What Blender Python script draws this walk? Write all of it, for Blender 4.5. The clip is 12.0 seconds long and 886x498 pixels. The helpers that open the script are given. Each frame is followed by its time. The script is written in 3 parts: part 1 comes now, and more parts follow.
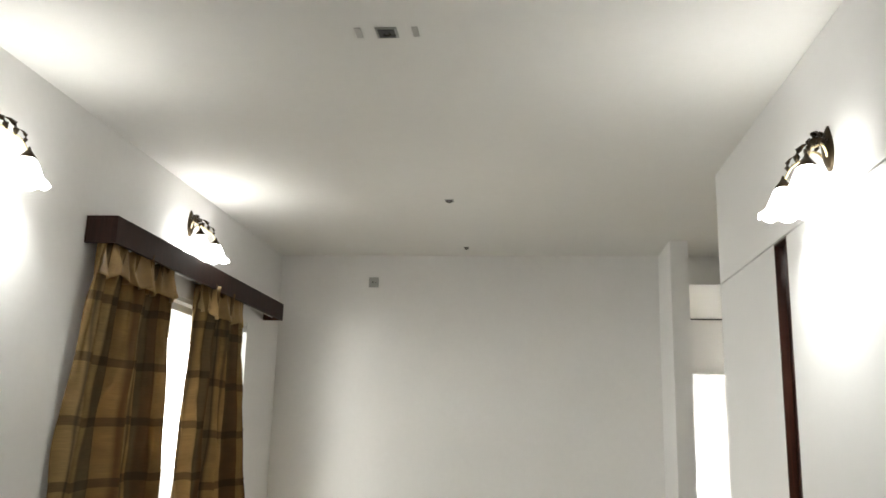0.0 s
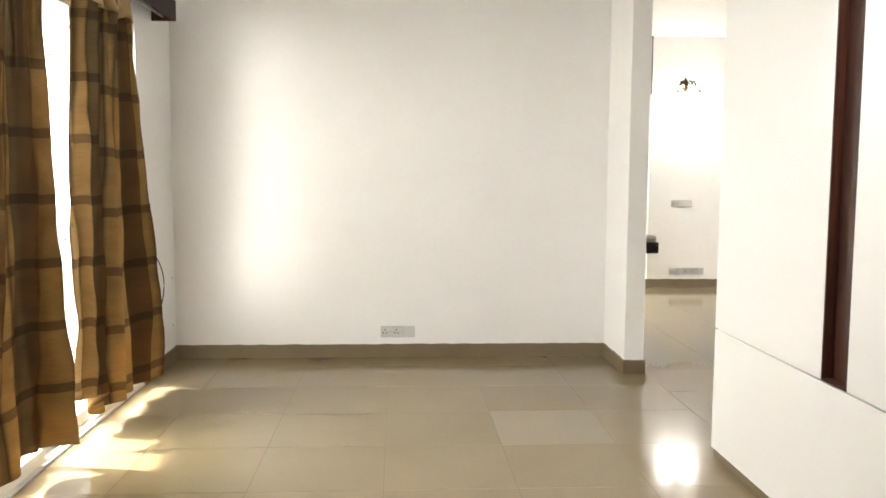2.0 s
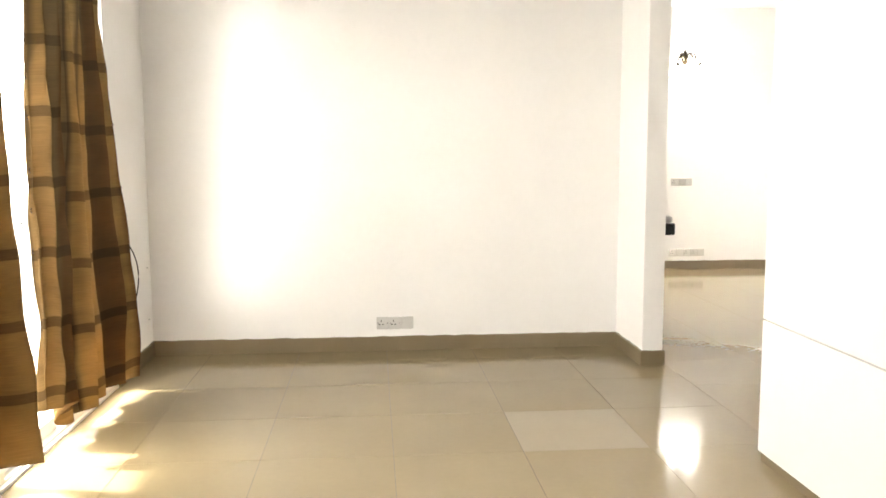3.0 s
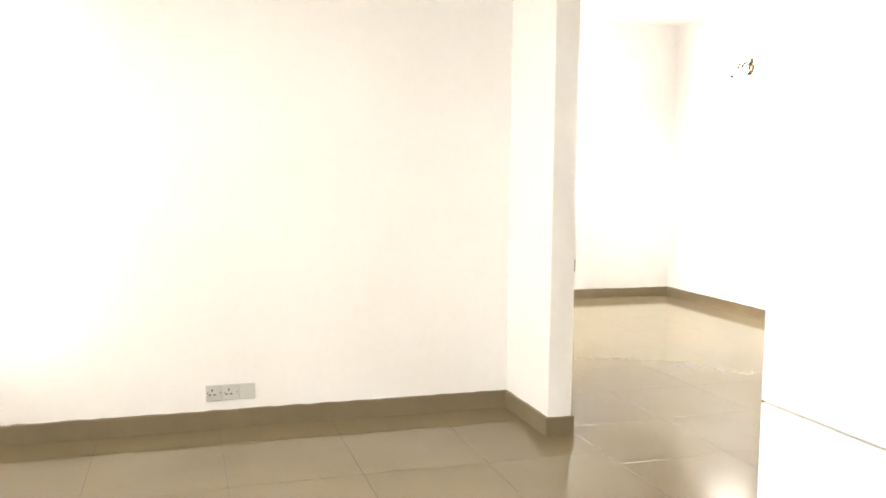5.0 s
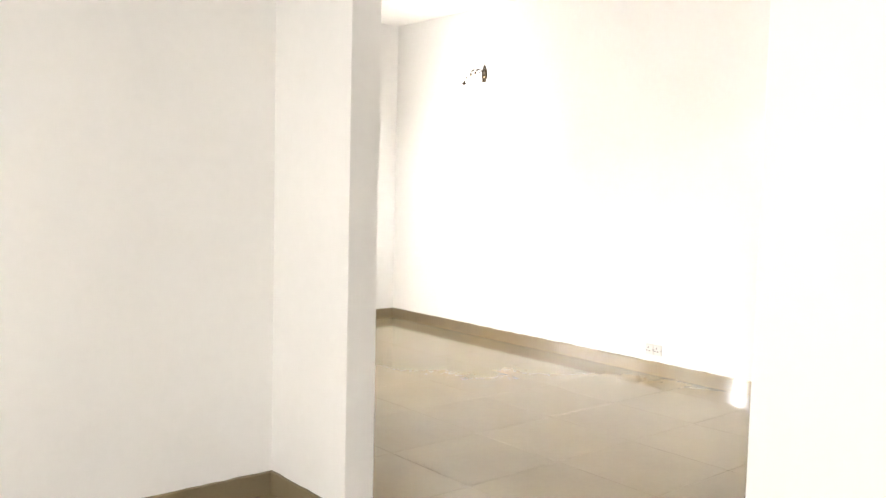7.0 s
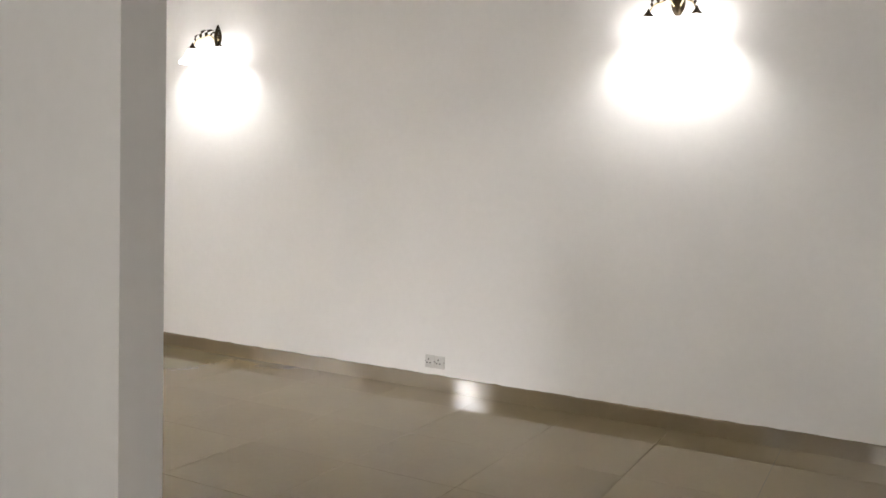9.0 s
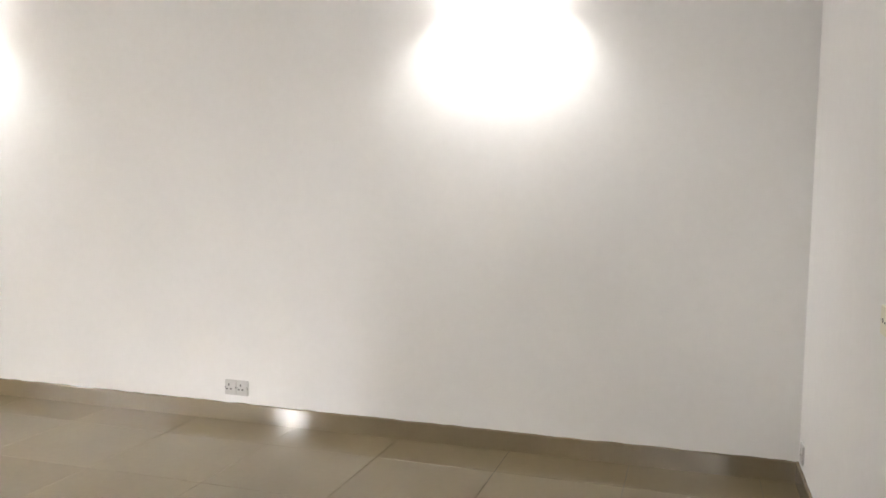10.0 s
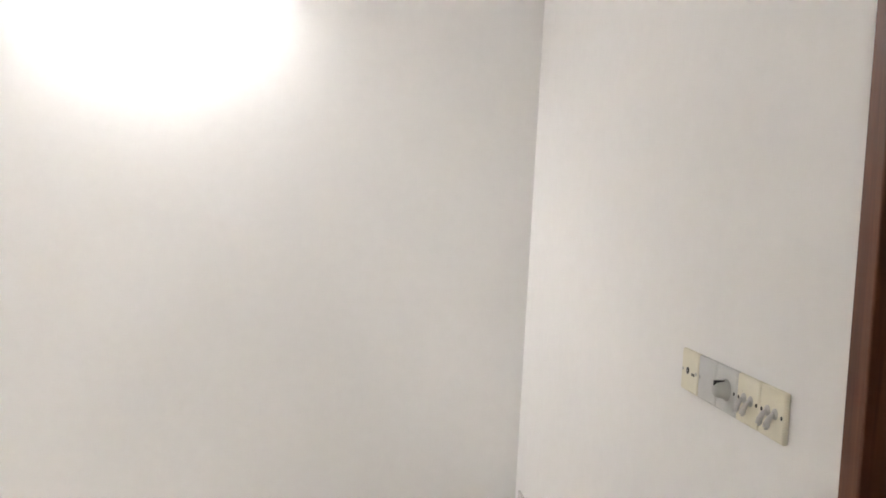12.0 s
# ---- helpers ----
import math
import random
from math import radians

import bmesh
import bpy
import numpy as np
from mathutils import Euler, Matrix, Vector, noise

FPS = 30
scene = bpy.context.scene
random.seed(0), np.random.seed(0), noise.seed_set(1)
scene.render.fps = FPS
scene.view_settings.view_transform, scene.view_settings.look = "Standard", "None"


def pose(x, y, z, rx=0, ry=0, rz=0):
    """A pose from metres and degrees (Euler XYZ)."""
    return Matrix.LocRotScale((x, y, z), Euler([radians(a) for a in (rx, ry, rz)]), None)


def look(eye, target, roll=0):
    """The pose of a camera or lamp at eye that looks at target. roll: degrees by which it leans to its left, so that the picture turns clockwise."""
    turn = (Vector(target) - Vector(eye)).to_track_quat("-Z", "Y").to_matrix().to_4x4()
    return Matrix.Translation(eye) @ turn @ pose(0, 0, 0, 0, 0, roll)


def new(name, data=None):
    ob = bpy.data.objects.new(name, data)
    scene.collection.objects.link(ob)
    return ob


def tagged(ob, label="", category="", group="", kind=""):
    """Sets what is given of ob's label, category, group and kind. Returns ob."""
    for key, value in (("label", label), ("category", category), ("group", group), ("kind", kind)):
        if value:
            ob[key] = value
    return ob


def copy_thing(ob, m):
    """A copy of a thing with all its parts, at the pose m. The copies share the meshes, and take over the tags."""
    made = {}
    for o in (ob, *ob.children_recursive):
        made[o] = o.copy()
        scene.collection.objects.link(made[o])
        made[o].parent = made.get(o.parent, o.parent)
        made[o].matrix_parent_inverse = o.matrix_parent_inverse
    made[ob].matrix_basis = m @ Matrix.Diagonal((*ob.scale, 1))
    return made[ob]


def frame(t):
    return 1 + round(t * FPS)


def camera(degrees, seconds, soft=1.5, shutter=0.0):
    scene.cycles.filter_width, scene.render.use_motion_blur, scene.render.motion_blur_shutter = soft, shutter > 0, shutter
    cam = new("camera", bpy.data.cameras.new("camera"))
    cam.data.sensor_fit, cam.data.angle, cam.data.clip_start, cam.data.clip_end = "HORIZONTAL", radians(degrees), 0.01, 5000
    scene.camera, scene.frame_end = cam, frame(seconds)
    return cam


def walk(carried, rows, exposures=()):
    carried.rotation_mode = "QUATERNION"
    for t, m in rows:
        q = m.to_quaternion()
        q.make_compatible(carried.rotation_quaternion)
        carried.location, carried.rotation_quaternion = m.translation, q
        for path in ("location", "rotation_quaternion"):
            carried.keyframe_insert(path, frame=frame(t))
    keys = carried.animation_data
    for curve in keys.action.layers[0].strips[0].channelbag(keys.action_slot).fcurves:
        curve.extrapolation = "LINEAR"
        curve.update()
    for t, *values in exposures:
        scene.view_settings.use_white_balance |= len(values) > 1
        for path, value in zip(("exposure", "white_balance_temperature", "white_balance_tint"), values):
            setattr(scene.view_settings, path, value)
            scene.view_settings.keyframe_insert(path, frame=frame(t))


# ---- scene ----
cam = camera(55.8, 12.0, soft=1.6)
PATH = [
    (0, (2.131, -7.044, 1.548), (1.934, -5.1, 1.976), 1.4),
    (0.5, (2.022, -6.868, 1.509), (2.084, -4.878, 1.699), 0.5),
    (1, (1.892, -6.728, 1.471), (2.035, -4.734, 1.456), 0.5),
    (1.5, (1.767, -6.511, 1.41), (1.89, -4.519, 1.281), 0.6),
    (2, (1.662, -6.275, 1.404), (1.768, -4.286, 1.22), 0.3),
    (2.5, (1.578, -6.039, 1.375), (1.702, -4.056, 1.15), 0.1),
    (4.5, (1.445, -4.853, 1.364), (1.877, -2.912, 1.157), -0.0),
    (5, (1.429, -4.525, 1.372), (2.021, -2.623, 1.191), 0.6),
    (5.5, (1.393, -4.223, 1.378), (2.187, -2.394, 1.22), 1.7),
    (6, (1.38, -3.899, 1.385), (2.373, -2.169, 1.249), 2.0),
    (6.5, (1.406, -3.6, 1.362), (2.546, -1.962, 1.227), 1.5),
    (8.5, (1.764, -2.365, 1.372), (3.42, -1.254, 1.22), 2.1),
    (9, (1.911, -2.16, 1.356), (3.662, -1.205, 1.207), 2.0),
    (9.5, (2.156, -1.915, 1.377), (4.014, -1.187, 1.238), 2.3),
    (10, (2.611, -1.929, 1.329), (4.522, -1.357, 1.186), 1.2),
    (10.5, (2.95, -1.949, 1.278), (4.898, -1.521, 1.133), 1.0),
    (11, (3.199, -1.87, 1.288), (5.178, -1.626, 1.133), 1.6),
    (11.5, (3.348, -1.772, 1.314), (5.344, -1.739, 1.183), 2.2),
    (12, (3.535, -1.771, 1.297), (5.522, -1.975, 1.192), 3.1),
]
walk(cam, [(t, look(eye, target, roll)) for t, eye, target, roll in PATH],
     [(0, 1.68, 6600, 5), (0.5, 1.56, 6700, 6), (1, 1.8, 6750, 7), (1.5, 2.22, 6800, 8), (2, 2.5, 6850, 9), (2.5, 2.74, 6950, 10), (4.5, 3.08, 7100, 10), (5.5, 2.9, 7100, 10), (6.5, 2.82, 6900, 10),
      (8.5, 1.56, 6700, 11), (9, 1.27, 6700, 11), (9.5, 1.12, 6700, 11), (10, 1.62, 6650, 11), (10.5, 1.88, 6650, 12), (11, 1.92, 6600, 12), (12, 1.95, 6550, 12)])

# ---- light ----
world = bpy.data.worlds.new("world")
scene.world = world
world.use_nodes = True
wn = world.node_tree.nodes
sky = wn.new("ShaderNodeTexSky")
sky.sky_type = 'NISHITA'
sky.sun_disc = False
sky.sun_elevation = radians(42)
sky.sun_rotation = radians(-78)
world.node_tree.links.new(sky.outputs[0], wn["Background"].inputs[0])
wn["Background"].inputs[1].default_value = 0.05


def lamp(name, kind, m, energy, colour=(1, 1, 1)):
    data = bpy.data.lights.new(name, kind)
    data.energy, data.color = energy, colour
    ob = new(name, data)
    ob.matrix_world = m
    return ob


sun = lamp("sun", 'SUN', look((-1.0, 0.2, 0.92), (0, 0, 0)), 5.0, (1, 0.965, 0.92))
sun.data.angle = radians(1.2)
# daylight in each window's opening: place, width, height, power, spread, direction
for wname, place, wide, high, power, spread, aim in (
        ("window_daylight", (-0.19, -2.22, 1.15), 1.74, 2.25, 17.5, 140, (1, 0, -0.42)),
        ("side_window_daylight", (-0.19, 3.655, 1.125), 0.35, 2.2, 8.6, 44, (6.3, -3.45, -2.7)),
        # fill lamp added in the passage; its bounce brightens the second room's walls
        ("passage_fill_lamp", (-0.19, 4.62, 1.2), 0.9, 2.1, 118, 60, (1, 0.48, -0.12))):
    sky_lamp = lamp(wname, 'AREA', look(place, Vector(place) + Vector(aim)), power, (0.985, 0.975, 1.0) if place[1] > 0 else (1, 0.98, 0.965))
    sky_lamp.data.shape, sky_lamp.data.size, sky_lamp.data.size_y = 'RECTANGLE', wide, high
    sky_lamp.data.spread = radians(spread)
# added lamp past the curtain's edge, aimed for the end wall's bright band
gap_lamp = lamp("end_wall_band_lamp", 'AREA', look((-0.1, -1.0, 1.35), (0.68, 0, 1.55)), 0.36, (1, 0.98, 0.965))
gap_lamp.data.shape, gap_lamp.data.size, gap_lamp.data.size_y = 'RECTANGLE', 0.1, 2.2
gap_lamp.data.spread = radians(43)

# ---- materials ----


def material(name, colour, rough=0.5, metal=0.0, vary=0.0, scale=6.0, bump=0.0, bump_scale=60.0, spec=0.5, coat=0.0, per_object=0.0, uneven=0.22):
    """A painted, stone, wood or metal surface with two scales of variation."""
    m = bpy.data.materials.new(name)
    m.use_nodes = True
    n, l = m.node_tree.nodes, m.node_tree.links
    b = n["Principled BSDF"]
    b.inputs["Roughness"].default_value = rough
    b.inputs["Metallic"].default_value = metal
    b.inputs["Specular IOR Level"].default_value = spec
    b.inputs["Coat Weight"].default_value = coat
    b.inputs["Base Color"].default_value = (*colour, 1)
    geo = n.new("ShaderNodeNewGeometry")
    if vary or per_object:
        big = n.new("ShaderNodeTexNoise")
        big.inputs["Scale"].default_value = scale
        big.inputs["Detail"].default_value = 6
        l.new(geo.outputs["Position"], big.inputs["Vector"])
        fine = n.new("ShaderNodeTexNoise")
        fine.inputs["Scale"].default_value = scale * 14
        fine.inputs["Detail"].default_value = 4
        l.new(geo.outputs["Position"], fine.inputs["Vector"])
        add = n.new("ShaderNodeMath")
        add.operation = 'MULTIPLY_ADD'
        add.inputs[1].default_value = 0.4
        l.new(fine.outputs["Fac"], add.inputs[0])
        l.new(big.outputs["Fac"], add.inputs[2])
        mr = n.new("ShaderNodeMapRange")
        mr.inputs["From Min"].default_value, mr.inputs["From Max"].default_value = 0.45, 0.95
        mr.inputs["To Min"].default_value, mr.inputs["To Max"].default_value = 1 - vary, 1 + vary
        l.new(add.outputs[0], mr.inputs["Value"])
        last = mr.outputs[0]
        if per_object:
            info = n.new("ShaderNodeObjectInfo")
            pr = n.new("ShaderNodeMapRange")
            pr.inputs["To Min"].default_value, pr.inputs["To Max"].default_value = 1 - per_object, 1 + per_object
            l.new(info.outputs["Random"], pr.inputs["Value"])
            mul = n.new("ShaderNodeMath")
            mul.operation = 'MULTIPLY'
            l.new(last, mul.inputs[0])
            l.new(pr.outputs[0], mul.inputs[1])
            last = mul.outputs[0]
        hsv = n.new("ShaderNodeHueSaturation")
        hsv.inputs["Color"].default_value = (*colour, 1)
        l.new(last, hsv.inputs["Value"])
        l.new(hsv.outputs[0], b.inputs["Base Color"])
        rr = n.new("ShaderNodeMapRange")
        rr.inputs["From Min"].default_value, rr.inputs["From Max"].default_value = 0.3, 0.7
        rr.inputs["To Min"].default_value, rr.inputs["To Max"].default_value = max(rough * (1 - uneven), 0.02), min(rough * (1 + uneven), 1)
        l.new(big.outputs["Fac"], rr.inputs["Value"])
        l.new(rr.outputs[0], b.inputs["Roughness"])
    if bump:
        bn = n.new("ShaderNodeTexNoise")
        bn.inputs["Scale"].default_value = bump_scale
        bn.inputs["Detail"].default_value = 5
        l.new(geo.outputs["Position"], bn.inputs["Vector"])
        bp = n.new("ShaderNodeBump")
        bp.inputs["Strength"].default_value = bump
        bp.inputs["Distance"].default_value = 0.004
        l.new(bn.outputs["Fac"], bp.inputs["Height"])
        l.new(bp.outputs[0], b.inputs["Normal"])
    return m


def wood(name, dark, light, rough=0.3, coat=0.3, spec=0.4):
    m = material(name, dark, rough, coat=coat, spec=spec)
    n, l = m.node_tree.nodes, m.node_tree.links
    b = n["Principled BSDF"]
    geo = n.new("ShaderNodeNewGeometry")
    mp = n.new("ShaderNodeMapping")
    mp.inputs["Scale"].default_value = (22, 22, 1.2)
    l.new(geo.outputs["Position"], mp.inputs["Vector"])
    t = n.new("ShaderNodeTexNoise")
    t.inputs["Scale"].default_value = 2.2
    t.inputs["Detail"].default_value = 8
    t.inputs["Distortion"].default_value = 1.2
    l.new(mp.outputs[0], t.inputs["Vector"])
    r = n.new("ShaderNodeValToRGB")
    r.color_ramp.elements[0].position, r.color_ramp.elements[1].position = 0.35, 0.7
    r.color_ramp.elements[0].color, r.color_ramp.elements[1].color = (*dark, 1), (*light, 1)
    l.new(t.outputs["Fac"], r.inputs[0])
    l.new(r.outputs[0], b.inputs["Base Color"])
    bp = n.new("ShaderNodeBump")
    bp.inputs["Strength"].default_value, bp.inputs["Distance"].default_value = 0.15, 0.002
    l.new(t.outputs["Fac"], bp.inputs["Height"])
    l.new(bp.outputs[0], b.inputs["Normal"])
    return m


def glow(name, colour, strength):
    m = material(name, (0.85, 0.85, 0.82), 0.35)
    b = m.node_tree.nodes["Principled BSDF"]
    b.inputs["Emission Color"].default_value = (*colour, 1)
    b.inputs["Emission Strength"].default_value = strength
    return m


def glass(name):
    m = bpy.data.materials.new(name)
    m.use_nodes = True
    b = m.node_tree.nodes["Principled BSDF"]
    b.inputs["Transmission Weight"].default_value = 1
    b.inputs["Roughness"].default_value = 0.0
    b.inputs["IOR"].default_value = 1.45
    return m


def cloth(name):
    """Thin plaid curtain cloth: gold and brown stripes, dark cross bands, woven slubs; light passes through."""
    m = bpy.data.materials.new(name)
    m.use_nodes = True
    n, l = m.node_tree.nodes, m.node_tree.links
    n.remove(n["Principled BSDF"])
    out = n["Material Output"]
    uv = n.new("ShaderNodeUVMap")
    sep = n.new("ShaderNodeSeparateXYZ")
    l.new(uv.outputs[0], sep.inputs[0])

    def math_node(op, a, b_=None, c=None):
        k = n.new("ShaderNodeMath")
        k.operation = op
        for i, v in enumerate((a, b_, c)):
            if v is None:
                continue
            if isinstance(v, (int, float)):
                k.inputs[i].default_value = v
            else:
                l.new(v, k.inputs[i])
        return k.outputs[0]

    wob = n.new("ShaderNodeTexNoise")
    wob.inputs["Scale"].default_value = 2.0
    l.new(uv.outputs[0], wob.inputs["Vector"])
    su = math_node('MULTIPLY_ADD', wob.outputs["Fac"], 0.03, sep.outputs[0])
    ramp = n.new("ShaderNodeValToRGB")
    cr = ramp.color_ramp
    cr.interpolation = 'EASE'
    gold_a, gold_b, gold_c = (0.235, 0.148, 0.062), (0.275, 0.178, 0.078), (0.20, 0.12, 0.047)
    brown_a, brown_b, olive = (0.070, 0.034, 0.012), (0.095, 0.045, 0.015), (0.088, 0.058, 0.028)
    # the brown run at 0.49-0.60 also puts the deep fold's shade into the stripes
    cols = ((0.0, (0.035, 0.020, 0.009)), (0.03, gold_a), (0.12, gold_b), (0.15, olive), (0.19, gold_a), (0.32, gold_b), (0.36, olive), (0.45, olive),
            (0.49, brown_a), (0.60, brown_b), (0.65, gold_c), (0.78, gold_a), (0.83, brown_b), (0.92, gold_c), (1.0, olive))
    cr.elements[0].position, cr.elements[0].color = cols[0][0], (*cols[0][1], 1)
    cr.elements[1].position, cr.elements[1].color = cols[-1][0], (*cols[-1][1], 1)
    for p, c in cols[1:-1]:
        cr.elements.new(p).color = (*c, 1)
    l.new(math_node('FRACT', math_node('DIVIDE', su, 0.62)), ramp.inputs[0])
    # cross bands
    bv = math_node('FRACT', math_node('DIVIDE', math_node('MULTIPLY_ADD', wob.outputs["Fac"], 0.02, sep.outputs[1]), 0.352))
    band = math_node('COMPARE', bv, 0.5, 0.075)
    mixc = n.new("ShaderNodeMixRGB")
    mixc.blend_type = 'MULTIPLY'
    l.new(math_node('MULTIPLY', band, 0.86), mixc.inputs[0])
    l.new(ramp.outputs[0], mixc.inputs[1])
    mixc.inputs[2].default_value = (0.36, 0.34, 0.34, 1)
    # slubs of the weave
    mp = n.new("ShaderNodeMapping")
    mp.inputs["Scale"].default_value = (14, 260, 1)
    l.new(uv.outputs[0], mp.inputs["Vector"])
    slub = n.new("ShaderNodeTexNoise")
    slub.inputs["Scale"].default_value = 1.0
    slub.inputs["Detail"].default_value = 4
    l.new(mp.outputs[0], slub.inputs["Vector"])
    hs = n.new("ShaderNodeHueSaturation")
    l.new(mixc.outputs[0], hs.inputs["Color"])
    hs.inputs["Saturation"].default_value = 1.03
    blot = n.new("ShaderNodeTexNoise")
    blot.inputs["Scale"].default_value = 7.0
    blot.inputs["Detail"].default_value = 3
    l.new(uv.outputs[0], blot.inputs["Vector"])
    tone = math_node('MULTIPLY', math_node('MULTIPLY_ADD', slub.outputs["Fac"], 0.7, 0.55), math_node('MULTIPLY_ADD', blot.outputs["Fac"], 0.9, 0.55))
    l.new(tone, hs.inputs["Value"])
    d = n.new("ShaderNodeBsdfDiffuse")
    t = n.new("ShaderNodeBsdfTranslucent")
    s = n.new("ShaderNodeBsdfGlossy")
    s.inputs["Roughness"].default_value = 0.42
    s.inputs["Color"].default_value = (0.8, 0.65, 0.4, 1)
    for k in (d, t):
        l.new(hs.outputs[0], k.inputs["Color"])
    mx = n.new("ShaderNodeMixShader")
    mx.inputs[0].default_value = 0.36
    l.new(d.outputs[0], mx.inputs[1])
    l.new(t.outputs[0], mx.inputs[2])
    m2 = n.new("ShaderNodeMixShader")
    m2.inputs[0].default_value = 0.04
    l.new(mx.outputs[0], m2.inputs[1])
    l.new(s.outputs[0], m2.inputs[2])
    l.new(m2.outputs[0], out.inputs[0])
    return m


WHITE = material("white_wall_paint", (0.80, 0.79, 0.775), 0.6, vary=0.03, scale=1.6, bump=0.10, bump_scale=35, spec=0.25)
PANEL = material("white_satin_panel", (0.80, 0.795, 0.785), 0.38, vary=0.012, scale=1.4, bump=0.05, bump_scale=20, spec=0.35)
CEIL = material("ceiling_paint", (0.82, 0.81, 0.785), 0.75, vary=0.02, scale=1.1, bump=0.12, bump_scale=45, spec=0.2)
TILE = material("cream_polished_tile", (0.178, 0.140, 0.080), 0.1, vary=0.05, scale=2.2, per_object=0.025, uneven=0.02, spec=0.3)
PALE_TILE = material("pale_polished_tile", (0.205, 0.168, 0.112), 0.1, vary=0.035, scale=2.2, uneven=0.02, spec=0.3)
GROUT = material("grout", (0.06, 0.048, 0.032), 0.8, vary=0.1, scale=20)
SKIRT = material("brown_polished_skirting", (0.18, 0.142, 0.087), 0.09, vary=0.06, scale=5)
DARK_WOOD = wood("dark_stained_wood", (0.018, 0.006, 0.004), (0.055, 0.018, 0.010))
RED_WOOD = wood("red_brown_wood", (0.05, 0.014, 0.007), (0.13, 0.038, 0.018))
FRAME_WOOD = wood("brown_frame_wood", (0.075, 0.025, 0.011), (0.15, 0.052, 0.023), 0.5, 0.05, 0.3)
STRIP_WOOD = wood("inlay_wood", (0.022, 0.007, 0.004), (0.055, 0.017, 0.009))
PELMET = wood("pelmet_wood", (0.016, 0.007, 0.005), (0.032, 0.013, 0.009), 0.5, 0.0, 0.12)
BRONZE = material("aged_bronze", (0.045, 0.032, 0.018), 0.35, metal=0.8, vary=0.3, scale=40)
BRASS = material("tarnished_brass", (0.62, 0.52, 0.30), 0.3, metal=0.9, vary=0.2, scale=40)
SHADE = glow("lit_frosted_glass", (1.0, 0.975, 0.97), 6.3)
PLASTIC = material("white_plastic", (0.53, 0.52, 0.50), 0.35, vary=0.03, scale=30)
CREAM = material("cream_plastic", (0.74, 0.70, 0.57), 0.35, vary=0.04, scale=30)
GREY = material("grey_plastic", (0.42, 0.42, 0.41), 0.4, vary=0.05, scale=30)
PALE_GREY = material("pale_grey_plastic", (0.55, 0.55, 0.54), 0.4, vary=0.05, scale=30)
BLACK = material("black_plastic", (0.012, 0.012, 0.013), 0.3, vary=0.1, scale=30)
STEEL = material("brushed_aluminium", (0.55, 0.55, 0.55), 0.3, metal=0.9, vary=0.06, scale=50)
OUTSIDE = material("pale_concrete", (0.70, 0.69, 0.66), 0.85, vary=0.1, scale=3, bump=0.2)
SKYGLOW = glow("hazy_daylight", (1.0, 0.985, 0.95), 4.0)
GLASS = glass("window_glass")
CLOTH = cloth("plaid_curtain_cloth")
GOLD_CLOTH = material("gold_heading_cloth", (0.30, 0.185, 0.066), 0.38, vary=0.25, scale=9, bump=0.2, bump_scale=120, spec=0.6)
FRAME_WHITE = material("white_coated_aluminium", (0.74, 0.74, 0.72), 0.4, vary=0.03, scale=12)

# ---- builders ----


def box(bm, x0, x1, y0, y1, z0, z1, bevel=0.0):
    r = bmesh.ops.create_cube(bm, size=1)
    for v in r["verts"]:
        v.co = Vector((x0 + (v.co.x + 0.5) * (x1 - x0), y0 + (v.co.y + 0.5) * (y1 - y0), z0 + (v.co.z + 0.5) * (z1 - z0)))
    if bevel:
        edges = list({e for v in r["verts"] for e in v.link_edges})
        bmesh.ops.bevel(bm, geom=edges, offset=bevel, segments=2, affect='EDGES', profile=0.5)
    return bm


def boxes(*specs, bevel=0.0):
    bm = bmesh.new()
    for s in specs:
        box(bm, *s, bevel=bevel)
    return bm


def spin_shape(profile, steps=20, m=None):
    """A turned shape: rings of (radius, height) about z."""
    bm = bmesh.new()
    rings = []
    for r, z in profile:
        rings.append([bm.verts.new((r * math.cos(2 * math.pi * i / steps), r * math.sin(2 * math.pi * i / steps), z)) for i in range(steps)])
    for a, b in zip(rings, rings[1:]):
        for i in range(steps):
            bm.faces.new((a[i], a[(i + 1) % steps], b[(i + 1) % steps], b[i]))
    for f in bm.faces:
        f.smooth = True
    if m:
        bmesh.ops.transform(bm, matrix=m, verts=bm.verts)
    bmesh.ops.recalc_face_normals(bm, faces=bm.faces)
    return bm


def tube(points, radius, steps=8, taper=None):
    """A round bar along a smooth line."""
    bm = bmesh.new()
    pts = [Vector(p) for p in points]
    rings = []
    for i, p in enumerate(pts):
        d = (pts[min(i + 1, len(pts) - 1)] - pts[max(i - 1, 0)]).normalized()
        side = d.cross(Vector((0, 0, 1)))
        if side.length < 0.05:
            side = d.cross(Vector((0, 1, 0)))
        side.normalize()
        up = side.cross(d)
        r = radius * (taper[i] if taper else 1)
        rings.append([bm.verts.new(p + side * r * math.cos(2 * math.pi * k / steps) + up * r * math.sin(2 * math.pi * k / steps)) for k in range(steps)])
    for a, b in zip(rings, rings[1:]):
        for k in range(steps):
            bm.faces.new((a[k], a[(k + 1) % steps], b[(k + 1) % steps], b[k]))
    bm.faces.new(rings[0][::-1])
    bm.faces.new(rings[-1])
    for f in bm.faces:
        f.smooth = True
    bmesh.ops.recalc_face_normals(bm, faces=bm.faces)
    return bm


def mesh_object(name, bm, mat):
    me = bpy.data.meshes.new(name)
    bm.to_mesh(me)
    bm.free()
    me.materials.append(mat)
    return new(name, me)


def part(name, bm, mat, parent, label=""):
    ob = mesh_object(name, bm, mat)
    ob.parent = parent
    return tagged(ob, label=label)


